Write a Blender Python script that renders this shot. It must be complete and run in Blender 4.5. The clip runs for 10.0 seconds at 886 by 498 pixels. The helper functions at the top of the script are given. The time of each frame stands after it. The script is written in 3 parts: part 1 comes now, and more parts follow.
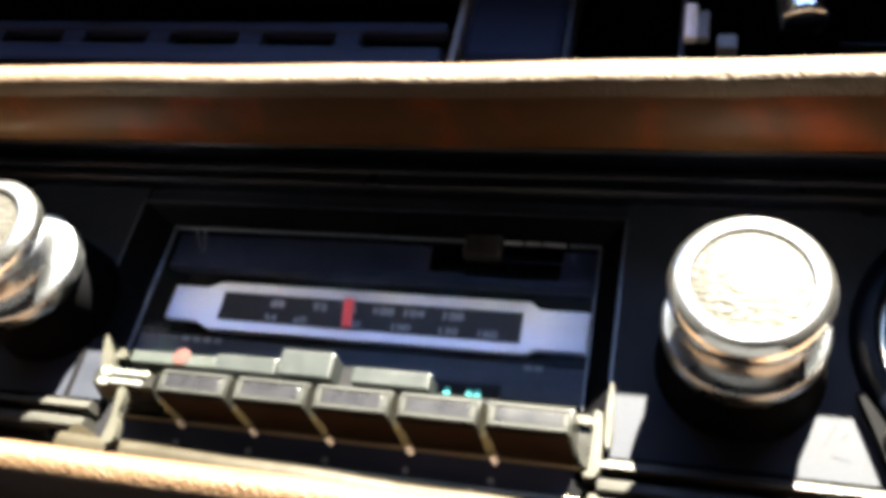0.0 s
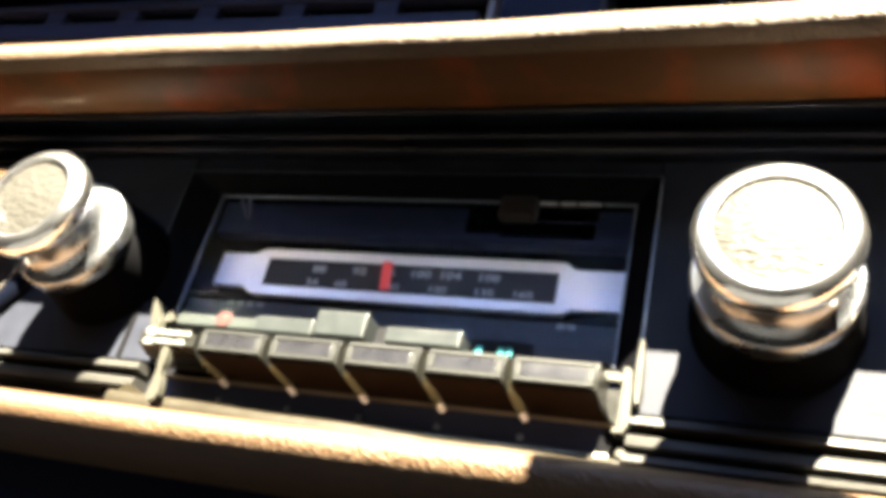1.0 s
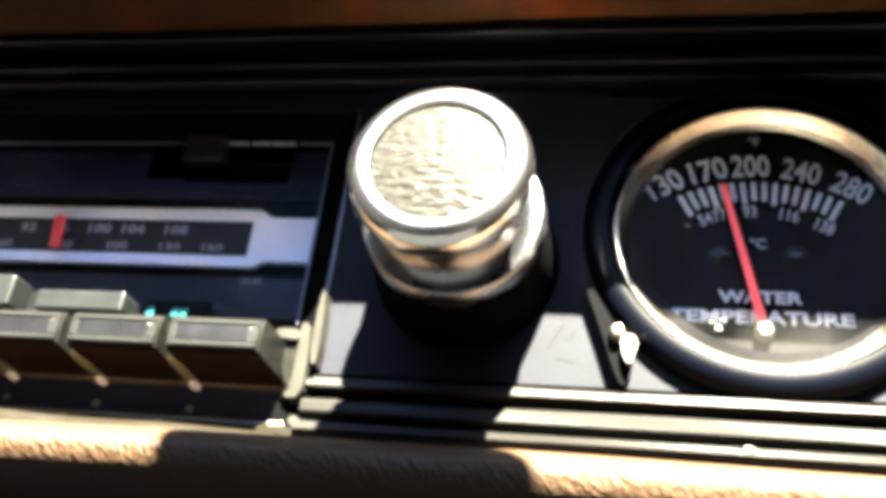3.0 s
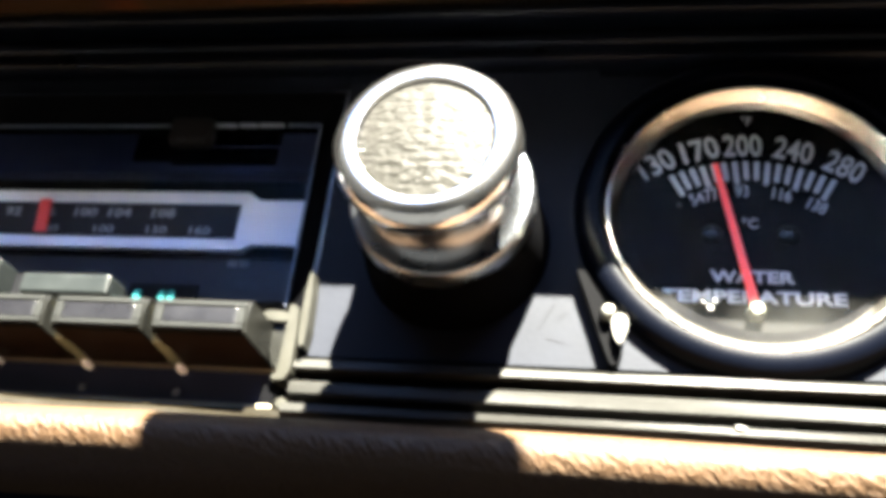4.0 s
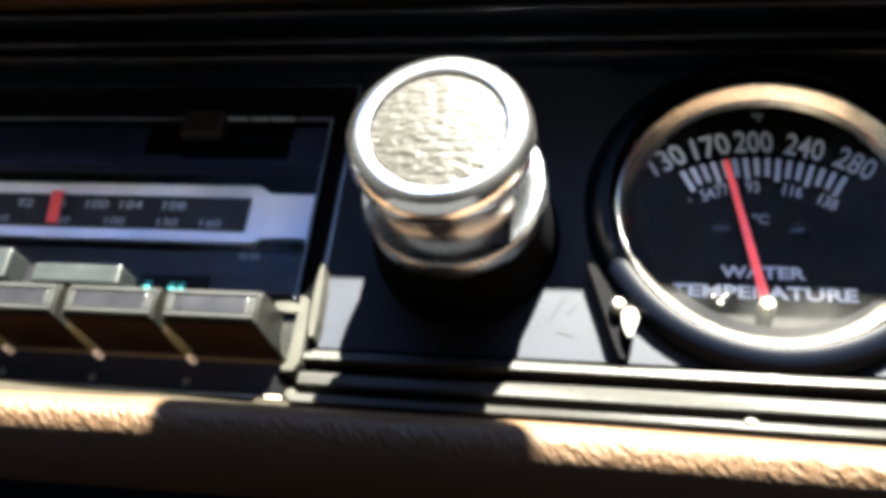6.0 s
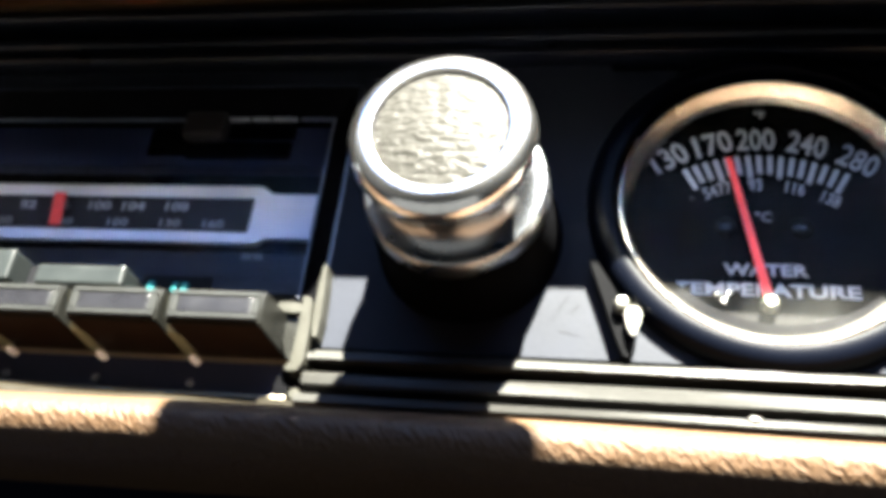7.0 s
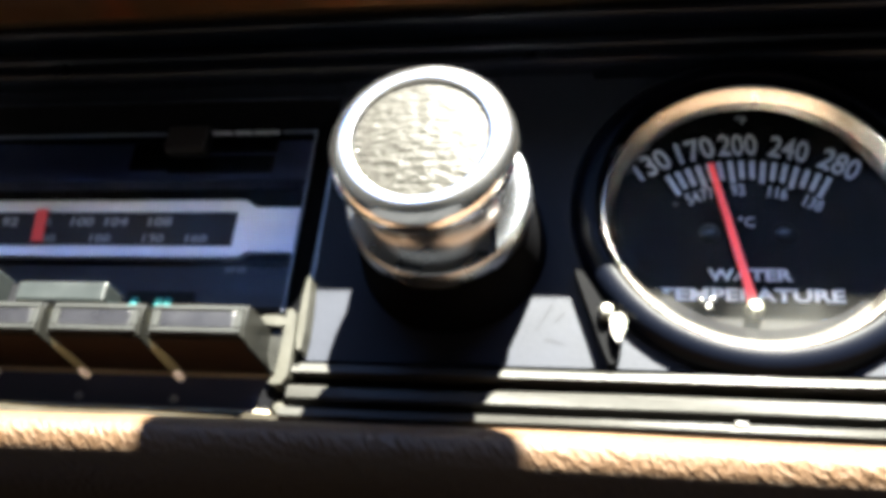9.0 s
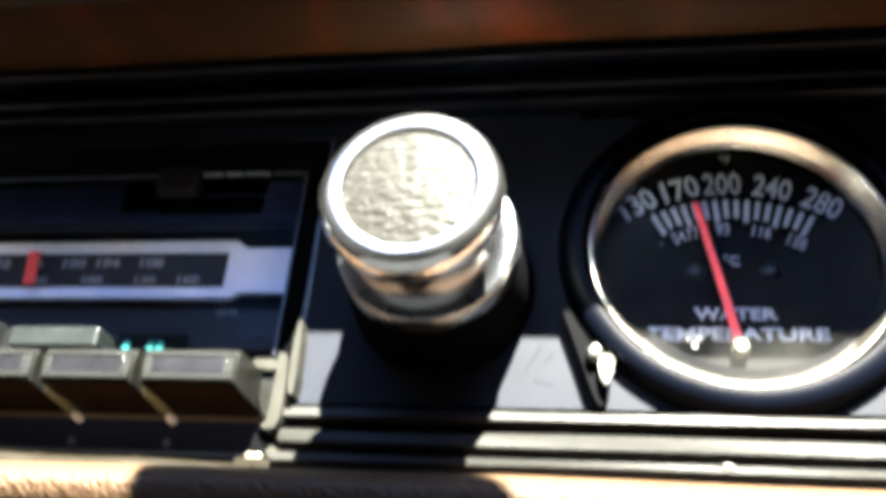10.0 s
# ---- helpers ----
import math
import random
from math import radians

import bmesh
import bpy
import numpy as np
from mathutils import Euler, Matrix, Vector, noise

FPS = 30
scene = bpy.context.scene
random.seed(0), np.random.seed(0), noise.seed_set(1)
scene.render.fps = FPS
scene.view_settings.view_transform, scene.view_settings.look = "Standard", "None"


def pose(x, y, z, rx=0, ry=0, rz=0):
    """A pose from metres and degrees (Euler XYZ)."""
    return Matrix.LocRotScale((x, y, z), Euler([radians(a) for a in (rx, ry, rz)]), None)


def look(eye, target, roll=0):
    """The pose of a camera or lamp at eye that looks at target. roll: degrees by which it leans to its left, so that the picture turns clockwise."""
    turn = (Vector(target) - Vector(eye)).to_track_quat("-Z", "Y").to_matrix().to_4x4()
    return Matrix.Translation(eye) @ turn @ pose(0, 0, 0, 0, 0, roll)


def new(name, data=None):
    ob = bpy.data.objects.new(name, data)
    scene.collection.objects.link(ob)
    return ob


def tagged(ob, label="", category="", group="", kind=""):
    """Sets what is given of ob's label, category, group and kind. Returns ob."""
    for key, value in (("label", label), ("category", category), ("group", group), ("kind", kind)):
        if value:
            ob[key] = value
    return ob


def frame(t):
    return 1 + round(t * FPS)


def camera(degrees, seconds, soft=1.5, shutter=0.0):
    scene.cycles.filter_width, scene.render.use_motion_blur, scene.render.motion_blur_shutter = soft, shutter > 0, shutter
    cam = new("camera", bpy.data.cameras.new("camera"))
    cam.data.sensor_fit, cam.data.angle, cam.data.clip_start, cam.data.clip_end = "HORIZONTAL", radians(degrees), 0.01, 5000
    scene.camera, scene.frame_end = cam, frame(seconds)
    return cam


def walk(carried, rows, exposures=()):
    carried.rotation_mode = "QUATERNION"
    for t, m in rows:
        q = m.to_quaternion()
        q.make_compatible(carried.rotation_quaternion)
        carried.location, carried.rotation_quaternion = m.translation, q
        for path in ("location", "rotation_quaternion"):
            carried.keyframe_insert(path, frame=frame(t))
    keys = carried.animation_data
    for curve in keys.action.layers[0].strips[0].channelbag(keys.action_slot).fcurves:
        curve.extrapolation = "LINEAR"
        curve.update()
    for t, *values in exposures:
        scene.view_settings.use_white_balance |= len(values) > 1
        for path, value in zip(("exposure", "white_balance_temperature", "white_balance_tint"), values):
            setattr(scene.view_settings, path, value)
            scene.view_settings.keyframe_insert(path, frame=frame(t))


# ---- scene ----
cam = camera(52.66, 10.0, soft=5.4, shutter=0.5)
LIGHT = [(0.0, 6.62, 5900, 10), (0.5, 6.8, 6150, 10), (1.0, 6.85, 6250, 10), (2.0, 6.78, 6350, 10), (3.0, 6.5, 6000, 10), (4.5, 6.32, 5600, 10), (10.0, 6.26, 5500, 10)]
PATH = [
    (0.0, 0.01007, -0.17960, -0.07562, 120.539, -10.733, 12.306),
    (0.5, 0.02275, -0.17405, -0.07626, 119.045, -10.936, 15.939),
    (1.0, 0.02162, -0.17390, -0.07868, 118.651, -12.701, 17.409),
    (1.5, 0.02294, -0.16947, -0.08142, 118.053, -12.712, 17.076),
    (2.0, 0.02739, -0.16093, -0.07338, 118.023, -8.960, 11.693),
    (2.5, 0.04418, -0.15140, -0.06537, 118.652, -7.072, 9.543),
    (3.0, 0.04523, -0.14747, -0.06580, 117.457, -6.084, 8.743),
    (4.5, 0.04619, -0.14430, -0.06710, 116.945, -5.753, 8.537),
    (5.0, 0.04501, -0.14417, -0.06774, 116.940, -5.798, 8.483),
    (5.5, 0.04514, -0.14427, -0.06841, 117.267, -6.373, 8.575),
    (7.0, 0.04491, -0.14426, -0.06896, 117.250, -6.153, 8.821),
    (7.5, 0.04542, -0.14417, -0.06824, 116.970, -5.692, 9.111),
    (8.0, 0.04504, -0.14412, -0.06813, 117.180, -5.855, 8.769),
    (8.5, 0.04627, -0.14294, -0.06923, 118.098, -5.631, 8.648),
    (9.0, 0.04619, -0.14338, -0.06887, 118.030, -5.043, 8.790),
    (9.5, 0.04684, -0.14393, -0.06767, 117.894, -4.743, 8.870),
    (9.8, 0.04684, -0.14400, -0.06767, 118.000, -4.700, 8.660),
    (10.0, 0.04712, -0.14712, -0.06567, 119.108, -4.267, 8.682),
]
walk(cam, [(row[0], pose(*row[1:])) for row in PATH], LIGHT)

# ---- light ----
SUN = Vector((0.28, -1.0, 1.3)).normalized()      # the way towards the sun
world = bpy.data.worlds.new("world")
scene.world = world
world.use_nodes = True
wn = world.node_tree.nodes
sky = wn.new("ShaderNodeTexSky")
sky.sky_type, sky.sun_disc = "NISHITA", False
sky.sun_elevation, sky.sun_rotation = math.asin(SUN.z), math.atan2(SUN.x, SUN.y)
sky.ozone_density = 8.0
wn["Background"].inputs["Strength"].default_value = 0.014
world.node_tree.links.new(sky.outputs["Color"], wn["Background"].inputs["Color"])
sun_data = bpy.data.lights.new("sun", "SUN")
sun_data.energy, sun_data.angle, sun_data.color = 5.0, radians(0.53), (1.0, 0.88, 0.63)
new("sun", sun_data).matrix_world = look(SUN * 2, (0, 0, 0))


# ---- materials ----
def material(name, base, rough=0.5, metal=0.0, vary=0.25, grain=900.0, bump=0.1, spec=0.5, stains=60.0, coat=0.0, lift=0.0002, cells=False, rough_vary=0.15, stretch=None, turn=0.0):
    """A surface of one colour with stains and grain at two scales; grain and stains in cycles per metre."""
    m = bpy.data.materials.new(name)
    m.use_nodes = True
    nodes, links = m.node_tree.nodes, m.node_tree.links
    p = nodes["Principled BSDF"]
    p.inputs["Metallic"].default_value = metal
    p.inputs["Specular IOR Level"].default_value = spec
    p.inputs["Coat Weight"].default_value = coat
    p.inputs["Coat Roughness"].default_value = 0.08
    at = nodes.new("ShaderNodeTexCoord")
    big, small = nodes.new("ShaderNodeTexNoise"), nodes.new("ShaderNodeTexNoise")
    big.inputs["Scale"].default_value, big.inputs["Detail"].default_value = stains, 5.0
    small.inputs["Scale"].default_value, small.inputs["Detail"].default_value = grain, 3.0
    scale = nodes.new("ShaderNodeMapping")
    scale.inputs["Scale"].default_value = stretch or (1, 1, 1)
    if turn:                                      # slanting creases
        scale.vector_type = "TEXTURE"
        scale.inputs["Rotation"].default_value = (0, radians(turn), 0)
    links.new(at.outputs["Object"], scale.inputs["Vector"])
    for n in (big, small):
        links.new(scale.outputs["Vector"], n.inputs["Vector"])
    height = small.outputs["Fac"]
    if cells:
        cell = nodes.new("ShaderNodeTexVoronoi")
        cell.feature = "DISTANCE_TO_EDGE"
        cell.inputs["Scale"].default_value = grain * 0.8
        warp = nodes.new("ShaderNodeMixRGB")
        warp.inputs["Fac"].default_value = 0.0012
        links.new(at.outputs["Object"], warp.inputs["Color1"])
        links.new(small.outputs["Color"], warp.inputs["Color2"])
        links.new(warp.outputs["Color"], cell.inputs["Vector"])
        ramp = nodes.new("ShaderNodeMapRange")
        ramp.inputs["From Max"].default_value = 0.22
        links.new(cell.outputs["Distance"], ramp.inputs["Value"])
        add = nodes.new("ShaderNodeMath")
        add.operation = "MULTIPLY_ADD"
        add.inputs[1].default_value = 0.7
        links.new(ramp.outputs["Result"], add.inputs[0])
        links.new(small.outputs["Fac"], add.inputs[2])
        height = add.outputs["Value"]
    mix = nodes.new("ShaderNodeMixRGB")
    mix.inputs["Color1"].default_value = (*[c * (1 - vary) for c in base], 1)
    mix.inputs["Color2"].default_value = (*[min(1, c * (1 + vary)) for c in base], 1)
    blend = nodes.new("ShaderNodeMath")
    blend.operation = "MULTIPLY_ADD"
    blend.inputs[1].default_value = 0.35
    links.new(height, blend.inputs[0])
    half = nodes.new("ShaderNodeMath")
    half.operation = "MULTIPLY"
    half.inputs[1].default_value = 0.65
    links.new(big.outputs["Fac"], half.inputs[0])
    links.new(half.outputs["Value"], blend.inputs[2])
    links.new(blend.outputs["Value"], mix.inputs["Fac"])
    links.new(mix.outputs["Color"], p.inputs["Base Color"])
    gloss = nodes.new("ShaderNodeMapRange")
    gloss.inputs["To Min"].default_value = max(0.02, rough - rough_vary)
    gloss.inputs["To Max"].default_value = min(1.0, rough + rough_vary)
    links.new(big.outputs["Fac"], gloss.inputs["Value"])
    links.new(gloss.outputs["Result"], p.inputs["Roughness"])
    relief = nodes.new("ShaderNodeBump")
    relief.inputs["Strength"].default_value, relief.inputs["Distance"].default_value = bump, lift
    links.new(height, relief.inputs["Height"])
    links.new(relief.outputs["Normal"], p.inputs["Normal"])
    return m


def caustic_spots(m, tint, scale, stretch, turn, low, high):
    """Paints reflected light as spots of a second colour over a material of material()."""
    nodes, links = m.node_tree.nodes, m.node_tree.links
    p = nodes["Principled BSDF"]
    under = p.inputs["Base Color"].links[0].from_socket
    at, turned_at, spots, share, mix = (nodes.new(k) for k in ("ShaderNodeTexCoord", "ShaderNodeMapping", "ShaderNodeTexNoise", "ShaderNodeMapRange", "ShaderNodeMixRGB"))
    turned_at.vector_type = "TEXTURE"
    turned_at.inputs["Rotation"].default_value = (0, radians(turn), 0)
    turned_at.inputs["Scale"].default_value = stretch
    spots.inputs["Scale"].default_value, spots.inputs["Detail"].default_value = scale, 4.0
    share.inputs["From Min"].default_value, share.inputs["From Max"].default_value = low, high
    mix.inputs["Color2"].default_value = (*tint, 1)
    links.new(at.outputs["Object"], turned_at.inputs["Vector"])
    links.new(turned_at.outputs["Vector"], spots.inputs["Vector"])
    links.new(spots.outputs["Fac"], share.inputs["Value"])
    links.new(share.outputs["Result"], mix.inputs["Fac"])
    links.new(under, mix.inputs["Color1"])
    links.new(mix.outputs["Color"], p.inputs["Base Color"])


def clear(name, tint=(1, 1, 1), rough=0.02, bend=1.25, dust=0.0):
    m = bpy.data.materials.new(name)
    m.use_nodes = True
    nodes, links = m.node_tree.nodes, m.node_tree.links
    out = nodes["Material Output"]
    nodes.remove(nodes["Principled BSDF"])
    pass_on, gloss, mix, rim = (nodes.new(k) for k in ("ShaderNodeBsdfTransparent", "ShaderNodeBsdfGlossy", "ShaderNodeMixShader", "ShaderNodeFresnel"))
    pass_on.inputs["Color"].default_value = (*tint, 1)
    gloss.inputs["Roughness"].default_value = rough
    rim.inputs["IOR"].default_value = bend
    links.new(rim.outputs["Fac"], mix.inputs["Fac"])
    links.new(pass_on.outputs["BSDF"], mix.inputs[1])
    links.new(gloss.outputs["BSDF"], mix.inputs[2])
    film, grime, spots, share = (nodes.new(k) for k in ("ShaderNodeBsdfDiffuse", "ShaderNodeMixShader", "ShaderNodeTexNoise", "ShaderNodeMapRange"))
    at = nodes.new("ShaderNodeTexCoord")
    film.inputs["Color"].default_value = (0.8, 0.8, 0.77, 1)
    spots.inputs["Scale"].default_value, spots.inputs["Detail"].default_value = 70.0, 7.0
    share.inputs["From Min"].default_value, share.inputs["From Max"].default_value = 0.42, 0.75
    share.inputs["To Min"].default_value, share.inputs["To Max"].default_value = dust * 0.14, dust
    links.new(at.outputs["Object"], spots.inputs["Vector"])
    links.new(spots.outputs["Fac"], share.inputs["Value"])
    links.new(share.outputs["Result"], grime.inputs["Fac"])
    links.new(mix.outputs["Shader"], grime.inputs[1])
    links.new(film.outputs["BSDF"], grime.inputs[2])
    links.new(grime.outputs["Shader"], out.inputs["Surface"])
    return m


PLASTIC = material("black_plastic", (0.0038, 0.0043, 0.0065), 0.55, spec=0.05, vary=0.5, grain=1600, bump=0.2, stains=110)
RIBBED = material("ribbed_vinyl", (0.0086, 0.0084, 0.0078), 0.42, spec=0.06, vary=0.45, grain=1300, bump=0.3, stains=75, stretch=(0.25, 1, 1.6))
DARK = material("dark_plastic", (0.0016, 0.0016, 0.002), 0.5, spec=0.03, grain=2000, bump=0.1)
GLOSSY = material("glossy_black", (0.0009, 0.0010, 0.0018), 0.33, spec=0.2, grain=1500, bump=0.03, rough_vary=0.06)
NAVY = material("blue_black", (0.0125, 0.0160, 0.036), 0.4, spec=0.1, grain=1500, bump=0.05)
LEATHER = material("tan_leather", (0.0205, 0.0106, 0.0041), 0.6, spec=0.14, vary=0.42, grain=1000, bump=0.8, stains=45, lift=0.0009, stretch=(1.9, 1.0, 0.7), turn=52)
SHADED_ROLL = material("shaded_roll_brown", (0.0172, 0.0070, 0.0022), 0.5, spec=0.03, vary=0.35, grain=500, bump=0.12, stains=30, lift=0.0005, stretch=(0.35, 1.0, 1.3))
# light thrown up by the chrome, painted as reddish spots
caustic_spots(SHADED_ROLL, (0.055, 0.0095, 0.0016), 30.0, (1.0, 1.0, 0.5), 28, 0.5, 0.72)
CHROME = material("chrome", (0.74, 0.74, 0.76), 0.19, metal=1.0, vary=0.06, grain=500, bump=0.04, stains=120, rough_vary=0.06)
WORN = material("worn_chrome", (0.12, 0.115, 0.1), 0.3, metal=1.0, vary=0.2, grain=1500, bump=0.12, stains=200)
EDGE = material("pale_edge", (0.16, 0.165, 0.19), 0.35, grain=1500, bump=0.05)
LIP = material("panel_lip", (0.026, 0.03, 0.044), 0.35, grain=1500, bump=0.05)
SHADED_RIB = material("shaded_rib_black", (0.0018, 0.0022, 0.0042), 0.32, spec=0.15, grain=1800, bump=0.1)
VENT = material("vent_plastic", (0.016, 0.019, 0.04), 0.4, spec=0.2, grain=1800, bump=0.1)
SATIN = material("satin_chrome", (0.22, 0.228, 0.25), 0.28, metal=1.0, vary=0.12, grain=700, bump=0.03, stains=160, rough_vary=0.08)
BEZEL = material("bezel_chrome", (0.5, 0.46, 0.4), 0.25, metal=1.0, rough_vary=0.06, vary=0.12, grain=900, bump=0.01, stains=200)
BRUSHED = material("hammered_metal", (0.0088, 0.0084, 0.0076), 0.42, spec=0.035, vary=0.25, stretch=(0.55, 1, 1.2), grain=850, bump=1.0, stains=200, lift=0.0007)
CUP = material("blue_black_cup", (0.0004, 0.0006, 0.0015), 0.36, spec=0.03, grain=1500, bump=0.03, rough_vary=0.06)
BRASS = material("brass_edge", (0.2, 0.175, 0.13), 0.4, metal=1.0, grain=900, bump=0.1)
SILVER = material("silver_paint", (0.93, 0.9, 0.94), 0.5, metal=0.0, vary=0.04, grain=3000, bump=0.05, stains=30)
DIALFACE = material("dial_black", (0.0012, 0.0011, 0.0012), 0.6, spec=0.03, grain=2500, bump=0.04)
WINDOW = material("dial_window", (0.03, 0.026, 0.026), 0.5, spec=0.1, grain=2500, bump=0.04)
INK = material("pale_ink", (0.285, 0.29, 0.315), 0.6, vary=0.15, grain=3000, bump=0.0)
DIMINK = material("dim_ink", (0.4, 0.38, 0.38), 0.6, vary=0.2, grain=3000, bump=0.0)
RED = material("red_pointer", (0.85, 0.05, 0.03), 0.5, vary=0.08, grain=1500, bump=0.02)
PINK = material("faded_red", (0.012, 0.0045, 0.004), 0.5, bump=0.02, spec=0.1)
TEAL = material("pale_teal", (0.0062, 0.0072, 0.007), 0.4, spec=0.1, grain=1500, bump=0.08, stains=200)
GREY = material("grey_plastic", (0.0046, 0.0048, 0.0047), 0.45, vary=0.35, spec=0.1, grain=1800, bump=0.1)
SLATE = material("slate_plastic", (0.0037, 0.0044, 0.0046), 0.4, vary=0.35, spec=0.12, grain=1400, bump=0.12, stains=160)
SLIDER = material("brown_black", (0.0105, 0.0088, 0.009), 0.45, spec=0.06, grain=1500, bump=0.05)
PLATE = material("slate_black", (0.0062, 0.0072, 0.0115), 0.4, spec=0.1, grain=1500, bump=0.05)
SMOKE = material("smoky_button", (0.0030, 0.0030, 0.0027), 0.3, vary=0.5, grain=1500, bump=0.08, spec=0.1, stains=150)
INSET = material("button_inset", (0.0027, 0.0027, 0.0034), 0.3, vary=0.5, grain=1200, bump=0.2, spec=0.15, stains=180)
LOWER = material("blue_black_vinyl", (0.0016, 0.0026, 0.0085), 0.4, spec=0.06, grain=1500, bump=0.1)
TARNISH = material("tarnished_brass", (0.0031, 0.0024, 0.0012), 0.42, spec=0.1, vary=0.45, grain=900, bump=0.3, stains=120)
BROWN = material("brown_underside", (0.0062, 0.0028, 0.0013), 0.45, spec=0.08, vary=0.4, grain=1500, bump=0.05)
CYAN = material("cyan_ink", (0.009, 0.06, 0.063), 0.5, bump=0.0, spec=0.1)
OLIVE = material("olive_fin", (0.1, 0.1, 0.062), 0.45, spec=0.3, vary=0.3, grain=1500, bump=0.1)
FAINT = material("faint_print", (0.07, 0.07, 0.072), 0.5, spec=0.1, grain=1500, bump=0.0)
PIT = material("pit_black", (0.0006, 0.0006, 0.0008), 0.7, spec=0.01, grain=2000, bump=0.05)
CREAM = material("cream_plastic", (0.0095, 0.0092, 0.0076), 0.4, spec=0.1, vary=0.3, grain=1500, bump=0.1, stains=250)
HUB = material("pale_yellow", (0.03, 0.031, 0.018), 0.5, grain=1500, bump=0.05)
PALE = material("pale_plastic", (0.026, 0.026, 0.024), 0.4, grain=1500, bump=0.05)
SEATING = material("grey_carpet", (0.0040, 0.0042, 0.0046), 0.9, spec=0.05, grain=400, bump=0.8, stains=12)
CARPET = material("dark_carpet", (0.004, 0.004, 0.005), 0.95, spec=0.1, grain=400, bump=0.8, stains=12)
GLASS = clear("clear_glass", bend=1.06, dust=0.006)
LENS = clear("smoked_lens", (0.95, 0.95, 0.97), 0.05, 1.06, 0.001)


# ---- building helpers (millimetres) ----
MM = 0.001


def part(name, bm, mat, parent=None, label="", smooth=False):
    """Links a bmesh, given in millimetres, as one mesh object."""
    bmesh.ops.recalc_face_normals(bm, faces=bm.faces)
    me = bpy.data.meshes.new(name)
    bmesh.ops.scale(bm, vec=(MM, MM, MM), verts=bm.verts)
    bm.to_mesh(me)
    bm.free()
    me.materials.append(mat)
    if smooth:
        for f in me.polygons:
            f.use_smooth = True
        me.set_sharp_from_angle(angle=radians(38))
    ob = new(name, me)
    ob.parent = parent
    if label:
        tagged(ob, label)
    return ob


def thing(name, label, category, group="", kind="", at=(0, 0, 0)):
    ob = new(name)
    ob.empty_display_size = 0.01
    ob.location = [c * MM for c in at]
    return tagged(ob, label, category, group, kind)


def box(x0, x1, y0, y1, z0, z1, bevel=0.0, bm=None, steps=2):
    bm = bm or bmesh.new()
    made = bmesh.ops.create_cube(bm, size=1, matrix=Matrix.Translation(((x0 + x1) / 2, (y0 + y1) / 2, (z0 + z1) / 2)) @ Matrix.Diagonal((x1 - x0, y1 - y0, z1 - z0, 1)))
    if bevel:
        edges = list({e for v in made["verts"] for e in v.link_edges})
        bmesh.ops.bevel(bm, geom=edges, offset=bevel, segments=steps, affect="EDGES", profile=0.5)
    return bm


def run(profile, x0, x1, bm=None, steps=1, bend=None):
    """Draws a closed (y, z) outline out along x. bend(x, y, z) may shift it."""
    bm = bm or bmesh.new()
    rings = []
    for k in range(steps + 1):
        x = x0 + (x1 - x0) * k / steps
        rings.append([bm.verts.new(bend(x, y, z) if bend else (x, y, z)) for y, z in profile])
    n = len(profile)
    for a, b in zip(rings, rings[1:]):
        for i in range(n):
            bm.faces.new((a[i], a[(i + 1) % n], b[(i + 1) % n], b[i]))
    bm.faces.new(rings[0])
    bm.faces.new(rings[-1][::-1])
    return bm


def prism(outline, y0, y1, bm=None):
    """An (x, z) outline between two depths."""
    bm = bm or bmesh.new()
    a = [bm.verts.new((x, y0, z)) for x, z in outline]
    b = [bm.verts.new((x, y1, z)) for x, z in outline]
    n = len(outline)
    for i in range(n):
        bm.faces.new((a[i], a[(i + 1) % n], b[(i + 1) % n], b[i]))
    bm.faces.new(a)
    bm.faces.new(b[::-1])
    return bm


def turned(profile, cx, cz, segs=72, closed=False, bm=None):
    """Turns an (r, y) outline about the axis along y through (cx, cz)."""
    bm = bm or bmesh.new()
    rings = []
    for r, y in profile:
        if r < 1e-6:
            rings.append([bm.verts.new((cx, y, cz))])
        else:
            rings.append([bm.verts.new((cx + r * math.cos(2 * math.pi * k / segs), y, cz + r * math.sin(2 * math.pi * k / segs))) for k in range(segs)])
    pairs = list(zip(rings, rings[1:])) + ([(rings[-1], rings[0])] if closed else [])
    for a, b in pairs:
        for k in range(segs):
            j = (k + 1) % segs
            ring = [a[k % len(a)], a[j % len(a)], b[j % len(b)], b[k % len(b)]]
            ring = list(dict.fromkeys(ring))
            if len(ring) > 2:
                bm.faces.new(ring)
    return bm


def soft(points, times=2):
    """Rounds a closed outline by cutting its corners."""
    for _ in range(times):
        out = []
        for a, b in zip(points, points[1:] + points[:1]):
            out += [tuple(0.75 * p + 0.25 * q for p, q in zip(a, b)), tuple(0.25 * p + 0.75 * q for p, q in zip(a, b))]
        points = out
    return points


